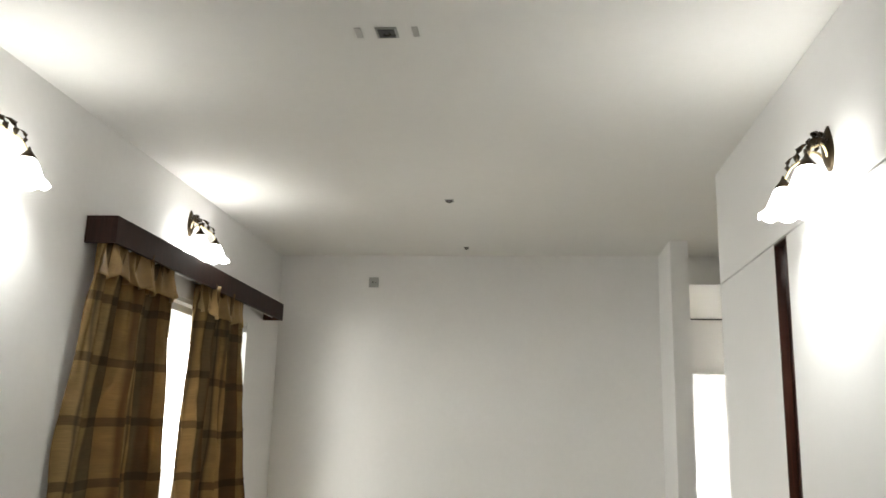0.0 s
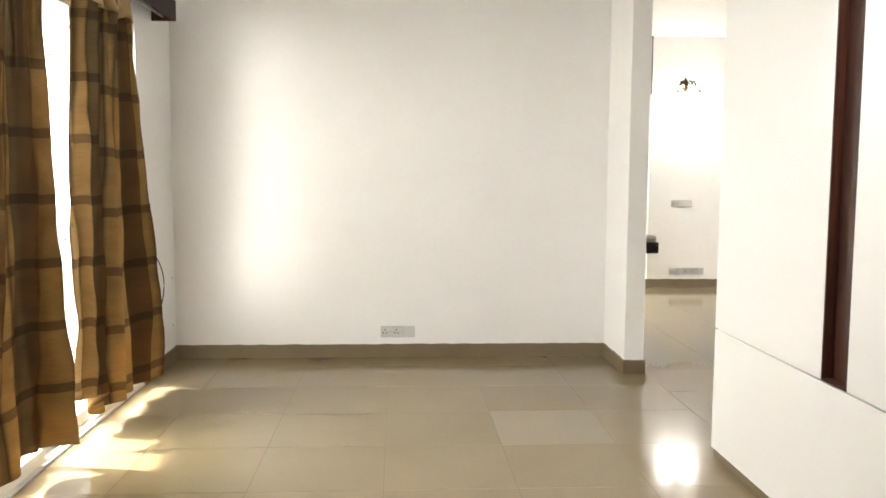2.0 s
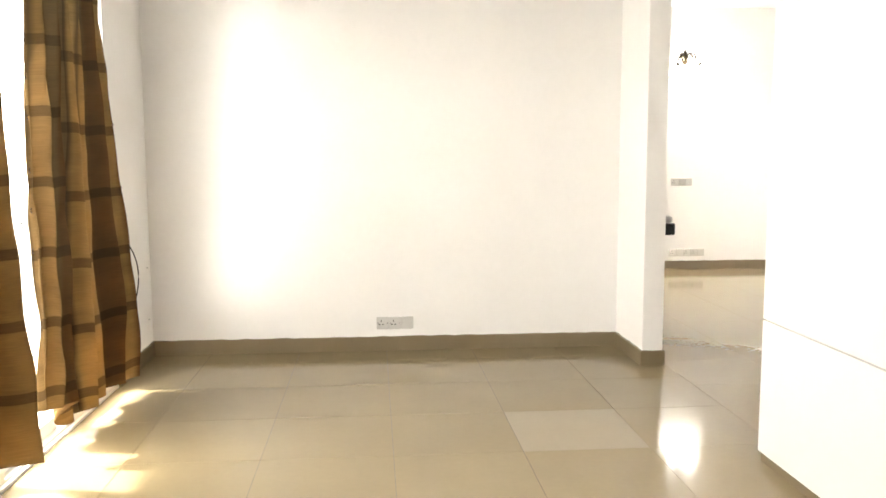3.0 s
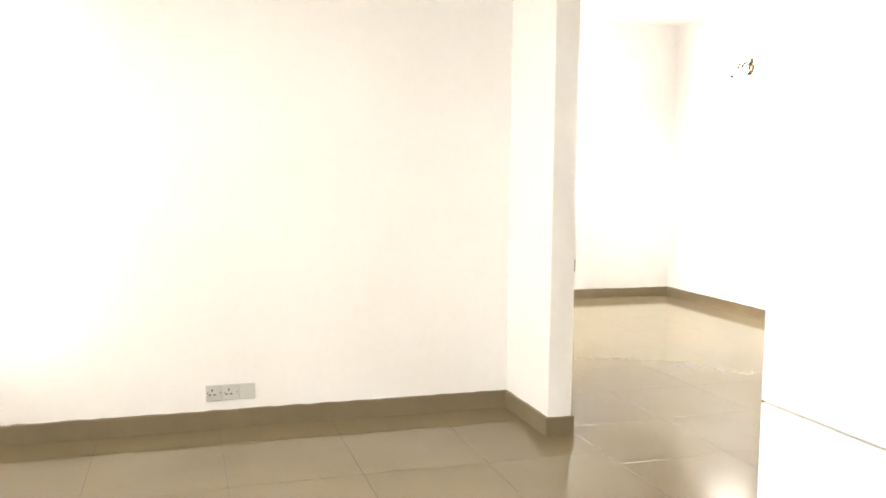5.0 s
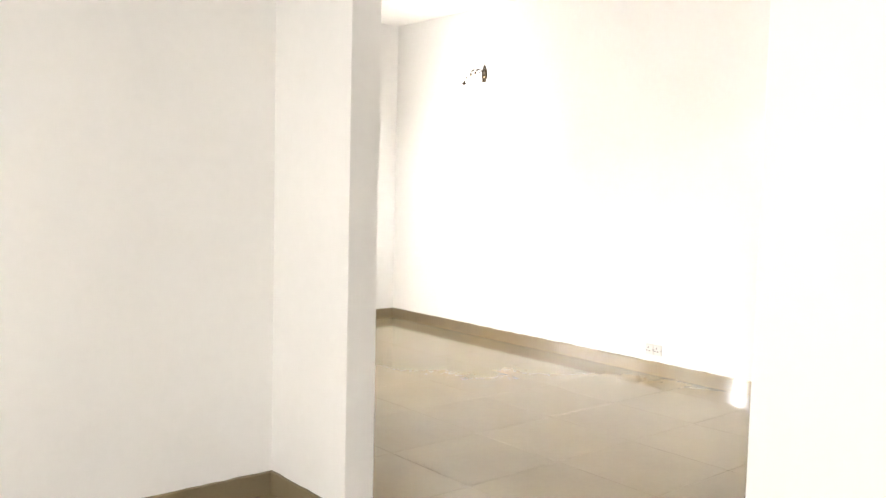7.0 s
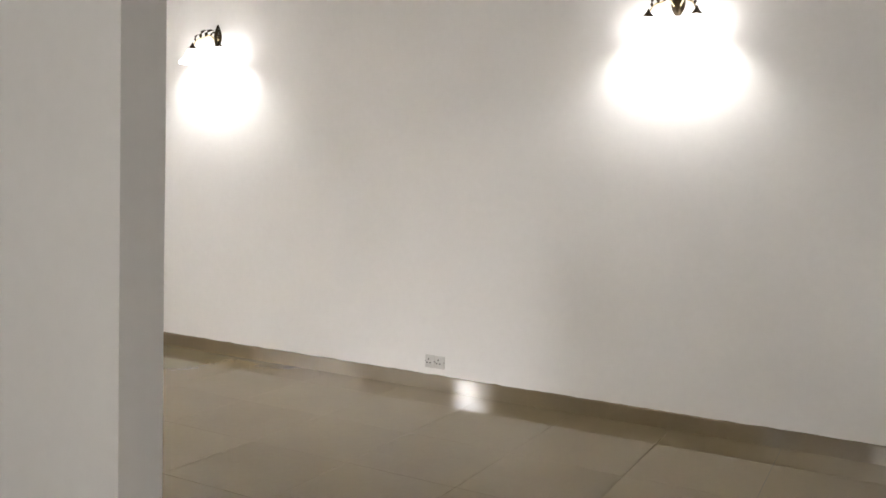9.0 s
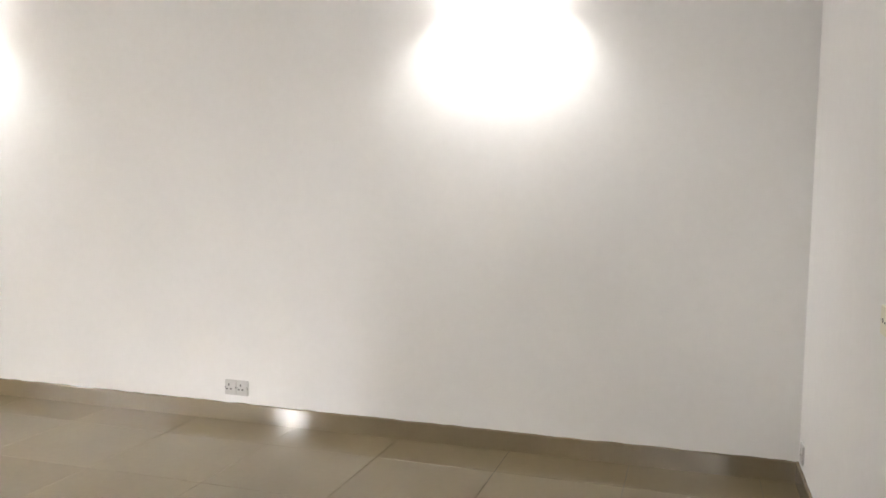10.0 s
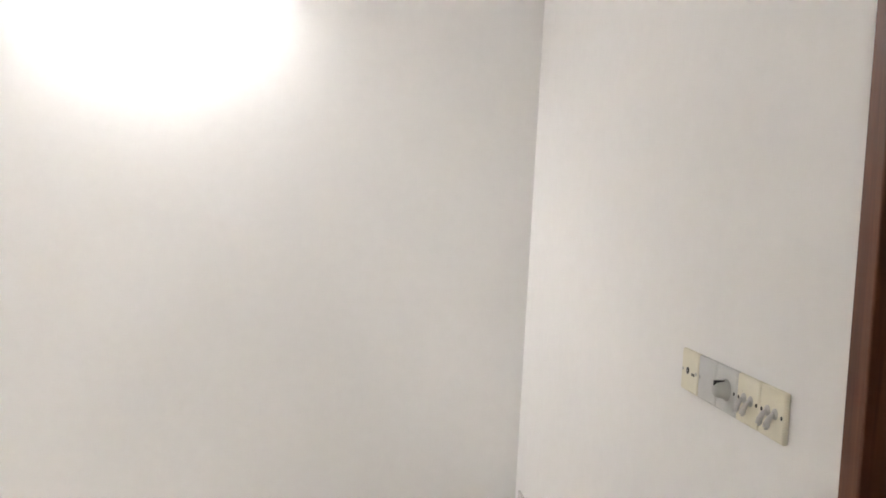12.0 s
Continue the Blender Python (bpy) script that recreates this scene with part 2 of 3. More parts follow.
def structure(name, bm, mat, label, category):
    return tagged(mesh_object(name, bm, mat), label=label, category=category, kind="structure")


def thing(name, m, label, category, group=""):
    ob = new(name)
    ob.empty_display_size = 0.1
    ob.matrix_world = m
    return tagged(ob, label=label, category=category, group=group)


H = 3.04          # ceiling height
EX = 3.256        # inner corner of the end wall
LX = 6.74         # wall with the two lamps
FY = 3.83         # far wall of the second room
SY = -2.44        # wall with the switches
PX = 3.22         # face of the panelled partition
BACK = -8.6

# ---- large structure ----
structure("ground", boxes((-60, -0.2, -60, 60, -0.3, -0.12)), OUTSIDE, "pale concrete ground outside the window", "ground")
structure("backdrop", boxes((-12.05, -12.0, -30, 30, -0.12, 6.0)), SKYGLOW, "bright hazy daylight outside the window", "backdrop")
# unseen slab added to cut the sun down to a strip by the window
structure("sun_cutoff_slab", boxes((-2.34, -0.2, -4.4, 5.4, 2.62, 2.78)), OUTSIDE, "unseen pale concrete slab added to cut off the sun", "slab")
structure("ceiling", boxes((-0.2, 7.0, BACK - 0.2, 5.5, H, H + 0.15)), CEIL, "plain off-white painted plaster ceiling", "ceiling")

W0, W1, WTOP = -3.12, -0.80, 2.335
V0, V1, VTOP = 3.43, 3.88, 2.3
P0, P1 = 4.12, 5.12
structure("wall_window", boxes((-0.2, 0, BACK - 0.2, W0, -0.1, H), (-0.2, 0, W0, W1, WTOP, H), (-0.2, 0, W1, V0, -0.1, H), (-0.2, 0, V0, V1, VTOP, H), (-0.2, 0, V1, P0, -0.1, H), (-0.2, 0, P0, P1, VTOP, H), (-0.2, 0, P1, 5.5, -0.1, H)),
          WHITE, "white painted wall with a floor-length window", "wall")
structure("wall_end", boxes((0, EX - 0.016, 0, 0.13, 0, H), (EX - 0.016, 3.374, -0.587, 0.13, 0, H)), WHITE, "white painted end wall with a short return", "wall")
structure("wall_side", boxes((3.24, 3.374, 0.13, 1.65, 0, H)), WHITE, "white painted side wall of the second room", "wall")
structure("wall_lamps", boxes((LX, LX + 0.15, -2.64, 5.5, 0, H)), WHITE, "white painted wall carrying two lit wall lamps", "wall")
structure("wall_beam", boxes((3.374, LX, 0.0, 0.13, 2.80, H)), WHITE, "white painted beam across the opening", "wall")
structure("wall_far", boxes((4.7145, LX, FY, FY + 0.14, 0, H)), WHITE, "white painted far wall beside an opening", "wall")
structure("wall_lintel", boxes((0.001, 4.714, FY - 0.03, FY + 0.14, 2.34, H)), WHITE, "white painted lintel over an opening", "wall")
# black strips put in for the shadow line around the set-forward lintel
structure("trim", boxes((4.701, 4.713, FY - 0.034, FY - 0.0301, 2.35, H - 0.02)), BLACK, "thin black strip for the shadow line beside the lintel", "trim")
structure("trim", boxes((3.4, 4.713, FY - 0.034, FY - 0.0301, H - 0.02, H - 0.006)), BLACK, "thin black strip for the shadow line above the lintel", "trim")
structure("wall_alcove", boxes((0, LX, 5.3, 5.45, 0, H)), WHITE, "white painted wall behind the opening", "wall")
structure("wall_alcove_side", boxes((4.71, 4.85, FY + 0.14, 5.3, 0, H)), WHITE, "white painted side wall of the alcove", "wall")
structure("wall_back", boxes((0, PX + 0.4, BACK - 0.15, BACK, 0, H)), WHITE, "white painted wall at the end of the room", "wall")
DX0, DX1, DTOP = 3.68, 4.582, 2.08
structure("wall_switches", boxes((3.57, DX0, SY - 0.2, SY, 0, H), (DX0, DX1, SY - 0.2, SY, DTOP, H), (DX1, LX, SY - 0.2, SY, 0, H)), WHITE, "white painted wall with a switch panel", "wall")

# panelled partition
D0, D1, PDTOP = -5.62, -4.70, 2.36
CX = PX + 0.045
partition = structure("wall_partition", boxes((CX, 3.57, D1, -2.30, 0, H), (CX, 3.57, D0, D1, PDTOP, H), (CX, 3.57, BACK, D0, 0, H)), WHITE,
                      "white panelled partition with thin shadow joints", "wall")
N0, N1, Z1, Z2 = -3.494, -3.315, 0.642, 2.394
g = 0.003
for y0, y1, z0, z1 in ((D1 + 0.0, -2.28, 0.045, Z1 - g), (N1, -2.28, Z1 + g, Z2 - g), (D1, N0, Z1 + g, Z2 - g), (D1, -2.28, Z2 + g, H - 0.002),
                       (BACK, D0, 0.045, Z1 - g), (BACK, D0, Z1 + g, Z2 - g), (BACK, D1 - 0.004, Z2 + g, H - 0.002)):
    part("panel", boxes((PX, CX + 0.001, y0, y1, z0, z1), bevel=0.004), PANEL, partition)
for z0, z1 in ((0.045, Z1 - g), (Z1 + g, Z2 - g), (Z2 + g, H - 0.002)):
    part("end_panel", boxes((CX + 0.001, 3.585, -2.30, -2.28, z0, z1), bevel=0.004), PANEL, partition)
part("plinth", boxes((PX + 0.012, CX - 0.001, D1, -2.292, 0, 0.044)), SKIRT, partition, "dark polished plinth")
part("plinth", boxes((CX, 3.58, -2.299, -2.288, 0, 0.044)), SKIRT, partition, "dark polished plinth")
inlay = part("wood_inlay", boxes((CX - 0.006, CX - 0.001, N0 + 0.001, N1 - 0.001, Z1 + g, Z2 - g)), DARK_WOOD, partition, "recessed dark wood strip")
part("reveal", boxes((PX + 0.001, CX - 0.006, N1 - 0.009, N1 - 0.001, Z1 + g, Z2 - g)), STRIP_WOOD, inlay, "red-brown wood reveal")
part("reveal", boxes((PX + 0.001, CX - 0.006, N0 + 0.001, N0 + 0.009, Z1 + g, Z2 - g)), STRIP_WOOD, inlay, "red-brown wood reveal")
part("reveal", boxes((PX + 0.001, CX - 0.006, N0 + 0.009, N1 - 0.009, Z1 + g, Z1 + g + 0.008)), STRIP_WOOD, inlay, "red-brown wood reveal")
part("reveal", boxes((PX + 0.001, CX - 0.006, N0 + 0.009, N1 - 0.009, Z2 - g - 0.008, Z2 - g)), STRIP_WOOD, inlay, "red-brown wood reveal")


def door(name, m, width, height, label):
    """A panelled door in its frame; x along the wall, y out of the wall, foot at z = 0."""
    ob = tagged(new(name), label=label, category="door", kind="structure")
    ob.matrix_world = m
    fr = 0.045
    part("door_frame", boxes((0, fr, -0.12, 0.012, 0, height), bevel=0.003), FRAME_WOOD, ob)
    part("door_frame", boxes((width - fr, width, -0.12, 0.012, 0, height), bevel=0.003), FRAME_WOOD, ob)
    part("door_frame", boxes((fr, width - fr, -0.12, 0.012, height - fr, height), bevel=0.003), FRAME_WOOD, ob)
    leaf = part("door_leaf", boxes((fr + 0.003, width - fr - 0.003, -0.085, -0.045, 0.006, height - fr - 0.003), bevel=0.003), DARK_WOOD, ob, "dark varnished door leaf")
    for z0, z1 in ((0.18, 0.95), (1.12, height - 0.22)):
        part("door_panel", boxes((fr + 0.13, width - fr - 0.13, -0.047, -0.036, z0, z1), bevel=0.008), DARK_WOOD, leaf)
    part("door_handle", tube([(fr + 0.07, -0.045, 1.0), (fr + 0.07, -0.01, 1.0), (fr + 0.09, 0.0, 1.0), (fr + 0.17, 0.0, 1.0)], 0.009), BRASS, leaf, "brass lever handle")
    return ob


door("door_1", Matrix.Translation((PX, D0 + 0.001, 0)) @ pose(0, 0, 0, 0, 0, 90), D1 - D0 - 0.002, PDTOP - 0.002, "closed dark varnished wooden door in the partition")
door("door_2", Matrix.Translation((DX0 + 0.001, SY, 0)), DX1 - DX0 - 0.002, DTOP - 0.001, "closed dark wooden door beside the switches")


def skirting(x0, y0, x1, y1, nx, ny):
    """A run of polished skirting along a wall from one corner to the next, standing out along (nx, ny)."""
    bm = bmesh.new()
    a, b, nrm = Vector((x0, y0, 0)), Vector((x1, y1, 0)), Vector((nx, ny, 0))
    length = (b - a).length
    count = max(2, int(length / 0.055))
    prof = ((0.0, 0.0), (0.013, 0.0), (0.013, 0.096), (0.010, 0.1), (0.0, 0.1))
    rings = []
    for i in range(count + 1):
        p = a.lerp(b, i / count)
        dz = random.uniform(-0.0026, 0.0026)
        rings.append([bm.verts.new(p + nrm * o + Vector((0, 0, z + (dz if z > 0.05 else 0)))) for o, z in prof])
    for r, s in zip(rings, rings[1:]):
        for k in range(len(prof) - 1):
            bm.faces.new((r[k], s[k], s[k + 1], r[k + 1]))
    bm.faces.new(rings[0])
    bm.faces.new(rings[-1][::-1])
    bmesh.ops.recalc_face_normals(bm, faces=bm.faces)
    return structure("baseboard", bm, SKIRT, "brown polished stone skirting along the wall", "skirting")


t_ = 0.013
for run in ((0, 0, 0, W1, 1, 0), (0, W0, 0, BACK, 1, 0), (t_, 0, 3.24, 0, 0, -1), (3.24, -t_, 3.24, -0.587 - t_, -1, 0), (3.24, -0.587, 3.374, -0.587, 0, -1),
            (3.374, -0.587 - t_, 3.374, 1.65 + t_, 1, 0), (0, 0.13, 3.24, 0.13, 0, 1), (LX, SY + t_, LX, FY - t_, -1, 0), (4.71, FY, LX, FY, 0, -1),
            (4.71, FY - t_, 4.71, 5.3, -1, 0), (0, 5.3, 4.71 - t_, 5.3, 0, -1), (DX1, SY, LX, SY, 0, 1), (0, BACK, PX, BACK, 0, 1)):
    skirting(*run)

# ---- window and outside ----


def window(name, y0, y1, top, leaves, label):
    ob = tagged(new(name), label=label, category="window", kind="structure")
    ob.location = (-0.056, y0, 0)
    w = y1 - y0
    part("window_frame", boxes((-0.05, 0.05, 0.001, 0.028, 0.0, top - 0.001)), FRAME_WHITE, ob)
    part("window_frame", boxes((-0.05, 0.05, w - 0.028, w - 0.001, 0.0, top - 0.001)), FRAME_WHITE, ob)
    part("window_frame", boxes((-0.05, 0.05, 0.028, w - 0.028, top - 0.028, top - 0.001)), FRAME_WHITE, ob)
    part("floor_track", boxes((-0.05, 0.05, 0.028, w - 0.028, -0.008, 0.012), (-0.03, -0.022, 0.028, w - 0.028, 0.012, 0.026), (0.022, 0.03, 0.028, w - 0.028, 0.012, 0.026)), FRAME_WHITE, ob, "aluminium sliding track in the floor")
    lw = (w - 0.056) / leaves
    for i in range(leaves):
        a = 0.028 + i * lw
        x = -0.026 if i % 2 else 0.026
        sash = part("sash", boxes((x - 0.018, x + 0.018, a, a + 0.032, 0.028, top - 0.03), (x - 0.018, x + 0.018, a + lw - 0.032, a + lw, 0.028, top - 0.03),
                                  (x - 0.018, x + 0.018, a + 0.032, a + lw - 0.032, 0.028, 0.09), (x - 0.018, x + 0.018, a + 0.032, a + lw - 0.032, top - 0.075, top - 0.03)), FRAME_WHITE, ob)
        pane = part("pane", boxes((x - 0.003, x + 0.003, a + 0.032, a + lw - 0.032, 0.09, top - 0.075)), GLASS, sash)
        pane.visible_shadow = False
    return ob


window("window_1", W0, W1 + 0.056, WTOP, 3, "floor-length sliding window with aluminium frame")
window("window_2", V0, V1, VTOP, 1, "narrow floor-length window with aluminium frame")
# unseen window, added only to hold the passage fill lamp
window("added_window_3", P0, P1, VTOP, 1, "unseen floor-length window added around the passage fill lamp")

pelmet = thing("pelmet", Matrix.Translation((0, -3.28, 2.405)), "dark brown wooden curtain pelmet above the window", "pelmet")
PL = 2.86
part("front_board", boxes((0.142, 0.162, 0, PL, 0, 0.135), bevel=0.002), PELMET, pelmet)
part("top_board", boxes((0.001, 0.142, 0, PL, 0.117, 0.135), bevel=0.002), PELMET, pelmet)
part("end_board", boxes((0.001, 0.142, 0, 0.018, 0, 0.117), bevel=0.002), PELMET, pelmet)
part("end_board", boxes((0.001, 0.142, PL - 0.018, PL, 0, 0.117), bevel=0.002), RED_WOOD, pelmet)
rod = thing("curtain_rod", Matrix.Translation((0.075, -3.26, 2.435)), "thin steel curtain rod under the pelmet", "rod")
part("rod", tube([(0, 0, 0), (0, 1.4, 0), (0, 2.82, 0)], 0.009), STEEL, rod)


def smooth_line(points, u):
    """A point on a soft curve through points, u from 0 to 1."""
    f = min(max(u, 0), 1) * (len(points) - 1)
    k = min(int(f), len(points) - 2)
    t = f - k
    p = [Vector(points[min(max(k + o, 0), len(points) - 1)]) for o in (-1, 0, 1, 2)]
    return 0.5 * ((2 * p[1]) + (p[2] - p[0]) * t + (2 * p[0] - 5 * p[1] + 4 * p[2] - p[3]) * t * t + (3 * p[1] - p[0] - 3 * p[2] + p[3]) * t ** 3)


def frill(parent, top, seed):
    """The gathered gold heading of a curtain, flaring out over the cloth, with a ragged lower edge."""
    bm = bmesh.new()
    cols, rows = 150, 12
    grid = []
    for j in range(rows + 1):
        v = j / rows
        line = []
        for i in range(cols + 1):
            u = i / cols
            p = smooth_line(top, u)
            wave = 2 * math.pi * 11 * u + 2.2 * noise.noise((u * 7, seed, v * 1.5))
            deep = 0.010 + 0.014 * v
            edge = 0.190 + 0.035 * noise.noise((u * 9, seed * 1.7, 3)) + 0.02 * math.sin(wave * 0.5)
            line.append(bm.verts.new((p.x + 0.014 + 0.020 * v + deep * math.sin(wave), p.y + 0.006 * math.cos(wave), 2.445 - edge * v)))
        grid.append(line)
    for j in range(rows):
        for i in range(cols):
            bm.faces.new((grid[j][i], grid[j][i + 1], grid[j + 1][i + 1], grid[j + 1][i])).smooth = True
    ob = part("heading", bm, GOLD_CLOTH, parent, "gathered plain gold heading")
    ob.modifiers.new("cloth", 'SOLIDIFY').thickness = 0.0015


def curtain(top, foot, drop, folds, width, label, phase=0.0, seed=1, weave=(1.0, 0.0)):
    """A hanging curtain. top, foot: the line (x, y) of its cloth at the rod and at the hem; drop(u): height of the hem; weave: stretch and shift of its cross bands."""
    cols, rows = 140, 64
    bm = bmesh.new()
    uvl = bm.loops.layers.uv.new("UVMap")
    grid, uvs = [], {}
    for j in range(rows + 1):
        v = j / rows
        k = min(1.0, v * 1.15) ** 0.8
        line = []
        for i in range(cols + 1):
            u = i / cols
            p = smooth_line(top, u).lerp(smooth_line(foot, u), k)
            a = 2 * math.pi * folds * u + phase
            gather = math.exp(-v * 8) * (0.6 + 1.2 * noise.noise((u * 9, seed, 1.5)) ** 2)
            small = (0.010 + 0.020 * v) * math.sin(a + 1.2 * math.sin(4.0 * v + seed)) + 0.016 * noise.noise((u * 7, v * 3.5, seed * 3.7)) * (0.25 + v)
            crease = 0.017 * noise.noise((u * 16 + v * 6, v * 9, seed * 2.3)) * (0.3 + v)
            x = max(p.x + small + crease + gather * 0.05 * math.sin(2 * math.pi * u * 13 + 2.5 * noise.noise((u * 6, v * 8, seed))), -0.02 if v > 0.1 else 0.02)
            y = p.y + small * 0.6 + 0.006 * noise.noise((u * 6, v * 7, seed * 1.3 + 9)) * v
            z = 2.43 + (drop(u) - 2.43) * v + 0.012 * noise.noise((u * 8, seed, 4)) * v
            vert = bm.verts.new((x, y, z))
            uvs[vert] = (u * width, weave[0] * 2.43 * v + weave[1] + 0.012 * math.sin(a) * v + 0.02 * noise.noise((u * 5, v * 2, seed + 2)))
            line.append(vert)
        grid.append(line)
    for j in range(rows):
        for i in range(cols):
            f = bm.faces.new((grid[j][i], grid[j][i + 1], grid[j + 1][i + 1], grid[j + 1][i]))
            f.smooth = True
            for lp in f.loops:
                lp[uvl].uv = uvs[lp.vert]
    ob = mesh_object("curtain", bm, CLOTH)
    solid = ob.modifiers.new("cloth", 'SOLIDIFY')
    solid.thickness = 0.0015
    frill(ob, top, seed)
    return tagged(ob, label=label, category="curtain", group="window curtains")


def step(u, edge, soft):
    k = min(max((u - edge) / soft, 0), 1)
    return k * k * (3 - 2 * k)


drawn = curtain(((0.06, -3.26), (0.11, -3.12), (0.05, -2.98), (0.12, -2.84), (0.05, -2.72), (0.06, -2.61), (0.12, -2.51)),
        ((0.03, -3.46), (0.08, -3.30), (0.01, -3.10), (0.06, -2.87), (-0.01, -2.66), (-0.015, -2.49), (0.15, -2.40)),
        lambda u: 0.105 + 0.025 * step(u, 0.5, 0.3), 5, 1.1, "gold and brown plaid curtain hanging nearly to the floor", 0.6, 3, (1.143, 0.18))
half_open = curtain(((0.05, -1.98), (0.10, -1.95), (0.14, -1.90), (0.05, -1.80), (0.05, -1.70), (0.13, -1.60), (0.06, -1.50), (0.12, -1.41), (0.09, -1.33)),
        ((0.05, -2.08), (0.09, -2.04), (0.14, -1.96), (0.05, -1.83), (0.0, -1.64), (0.085, -1.41), (0.02, -1.22), (0.10, -1.05), (0.13, -0.90)),
        lambda u: 0.25 - 0.16 * step(u, 0.27, 0.14), 7, 1.12, "gold and brown plaid curtain pulled half open", 2.1, 8, (1.02, -0.12))
for cloth_piece, top_end, foot_end, side, gap in ((drawn, (0.12, -2.51), (0.17, -2.40), 1, 0.17), (half_open, (0.05, -1.98), (0.05, -2.08), -1, 0.19), (half_open, (0.09, -1.33), (0.14, -0.90), 1, 0.36)):
    for k in range(int(1.95 / gap)):
        z = 2.27 - gap * k + 0.02 * math.sin(k * 2.1)
        p = Vector(top_end).lerp(Vector(foot_end), min(1.0, (2.43 - z) / 2.25 * 1.15) ** 0.8)
        part("loop", tube([(p.x, p.y - side * 0.006, z + 0.012), (p.x + 0.004, p.y + side * 0.012, z + 0.007), (p.x + 0.006, p.y + side * 0.018, z - 0.002), (p.x, p.y - side * 0.006, z - 0.010)], 0.0022, 6), PELMET, cloth_piece, "dark cord loop")

# ---- wall lamps ----


def leaf_plate():
    """A pointed leaf-shaped back plate, bulging from the wall; x out of the wall."""
    bm = bmesh.new()
    rows, cols = 12, 8
    grid = []
    for j in range(rows + 1):
        t = j / rows
        w = 0.043 * math.sin(math.pi * min(t * 0.92 + 0.06, 1)) ** 0.8 * (1.15 - 0.45 * t)
        line = []
        for i in range(cols + 1):
            s = i / cols * 2 - 1
            vein = 0.004 * abs(math.sin(s * 6)) * (1 - abs(s))
            bulge = math.sin(math.pi * (0.08 + 0.9 * t)) ** 0.7
            line.append(bm.verts.new((0.002 + (0.024 * (1 - s * s) + vein) * bulge, s * w, -0.075 + 0.17 * t)))
        grid.append(line)
    for j in range(rows):
        for i in range(cols):
            bm.faces.new((grid[j][i], grid[j][i + 1], grid[j + 1][i + 1], grid[j + 1][i])).smooth = True
    rim = [e for e in bm.edges if e.is_boundary]
    r = bmesh.ops.extrude_edge_only(bm, edges=rim)
    for v in [q for q in r["geom"] if isinstance(q, bmesh.types.BMVert)]:
        v.co.x = 0.0
    bmesh.ops.recalc_face_normals(bm, faces=bm.faces)
    return bm


def leaf_spray():
    """A small curled leaf rising off the scroll."""
    pts = [(0.0, 0, 0), (0.012, 0, 0.018), (0.016, 0, 0.038), (0.006, 0, 0.058), (-0.008, 0, 0.070)]
    return tube(pts, 0.009, 10, [0.5, 1.35, 1.15, 0.6, 0.1])


def wall_lamp(label):
    ob = thing("wall_lamp", Matrix.Identity(4), label, "wall lamp", "lit wall lamps")
    part("back_plate", leaf_plate(), BRONZE, ob, "dark bronze leaf-shaped plate")
    for side in (-1, 1):
        ang = side * 0.80
        dx, dy = math.cos(ang), math.sin(ang)
        pts = []
        for k in range(15):
            t = k / 14
            r = 0.02 + 0.165 * t
            pts.append((r * dx, r * dy, -0.03 + 0.050 * math.sin(math.pi * t) + 0.012 * math.sin(t * 9) - 0.060 * t * t))
        arm = part("arm", tube(pts, 0.0048, 8), BRASS, ob, "curled brass arm")
        ex, ey, ez = pts[-1]
        for at, size, lean in ((3, 0.8, -60), (6, 1.15, -45), (9, 1.15, -30), (12, 0.8, -15)):
            spray = leaf_spray()
            bmesh.ops.transform(spray, matrix=Matrix.Translation(pts[at]) @ pose(0, 0, 0, 0, 0, math.degrees(ang)) @ pose(0, 0, 0, 0, lean, 0) @ Matrix.Scale(size, 4), verts=spray.verts)
            part("leaf", spray, BRONZE, arm)
        part("cup", spin_shape([(0.003, 0.034), (0.007, 0.025), (0.010, 0.018), (0.019, 0.006), (0.030, -0.008), (0.032, -0.017), (0.027, -0.016)], 14, Matrix.Translation((ex, ey, ez))), BRONZE, arm, "bronze bell cup")
        prof = [(0.026, -0.014), (0.036, -0.024), (0.047, -0.047), (0.058, -0.074), (0.072, -0.099), (0.089, -0.115), (0.097, -0.120), (0.094, -0.121), (0.070, -0.101), (0.055, -0.075), (0.044, -0.047), (0.033, -0.026)]
        bell = spin_shape(prof, 24, Matrix.Translation((ex, ey, ez)))
        for v in bell.verts:
            d = Vector((v.co.x - ex, v.co.y - ey, 0))
            low = min(max((ez - v.co.z - 0.088) / 0.032, 0), 1)
            v.co.z += 0.008 * low * math.cos(8 * math.atan2(d.y, d.x))
        part("shade", bell, SHADE, arm, "frilled white glass shade, lit")
    return ob


LAMP_POWER = 4.55
lamp_0 = wall_lamp("bronze two-arm wall lamp with lit glass shades")
places = (((0, -2.05, 2.80), 0), ((0, -4.13, 2.69), 0), ((PX, -4.06, 2.57), 180), ((LX, 2.487, 2.425), 180), ((LX, -0.98, 2.435), 180), ((5.13, FY, 2.46), -90))
for i, (p, turn) in enumerate(places):
    m = Matrix.Translation(p) @ pose(0, 0, 0, 0, 0, turn)
    if i:
        copy_thing(lamp_0, m)
    else:
        lamp_0.matrix_world = m
    for side in (-1, 1):
        q = m @ Vector((0.185 * math.cos(0.8), side * 0.185 * math.sin(0.8), -0.135))
        bulb = lamp("bulb_light", 'POINT', Matrix.Translation(q), LAMP_POWER * (0.85, 0.75, 1.75, 1.4, 1.35, 0.8)[i], (0.98, 0.985, 1.0))
        bulb.data.shadow_soft_size = 0.034

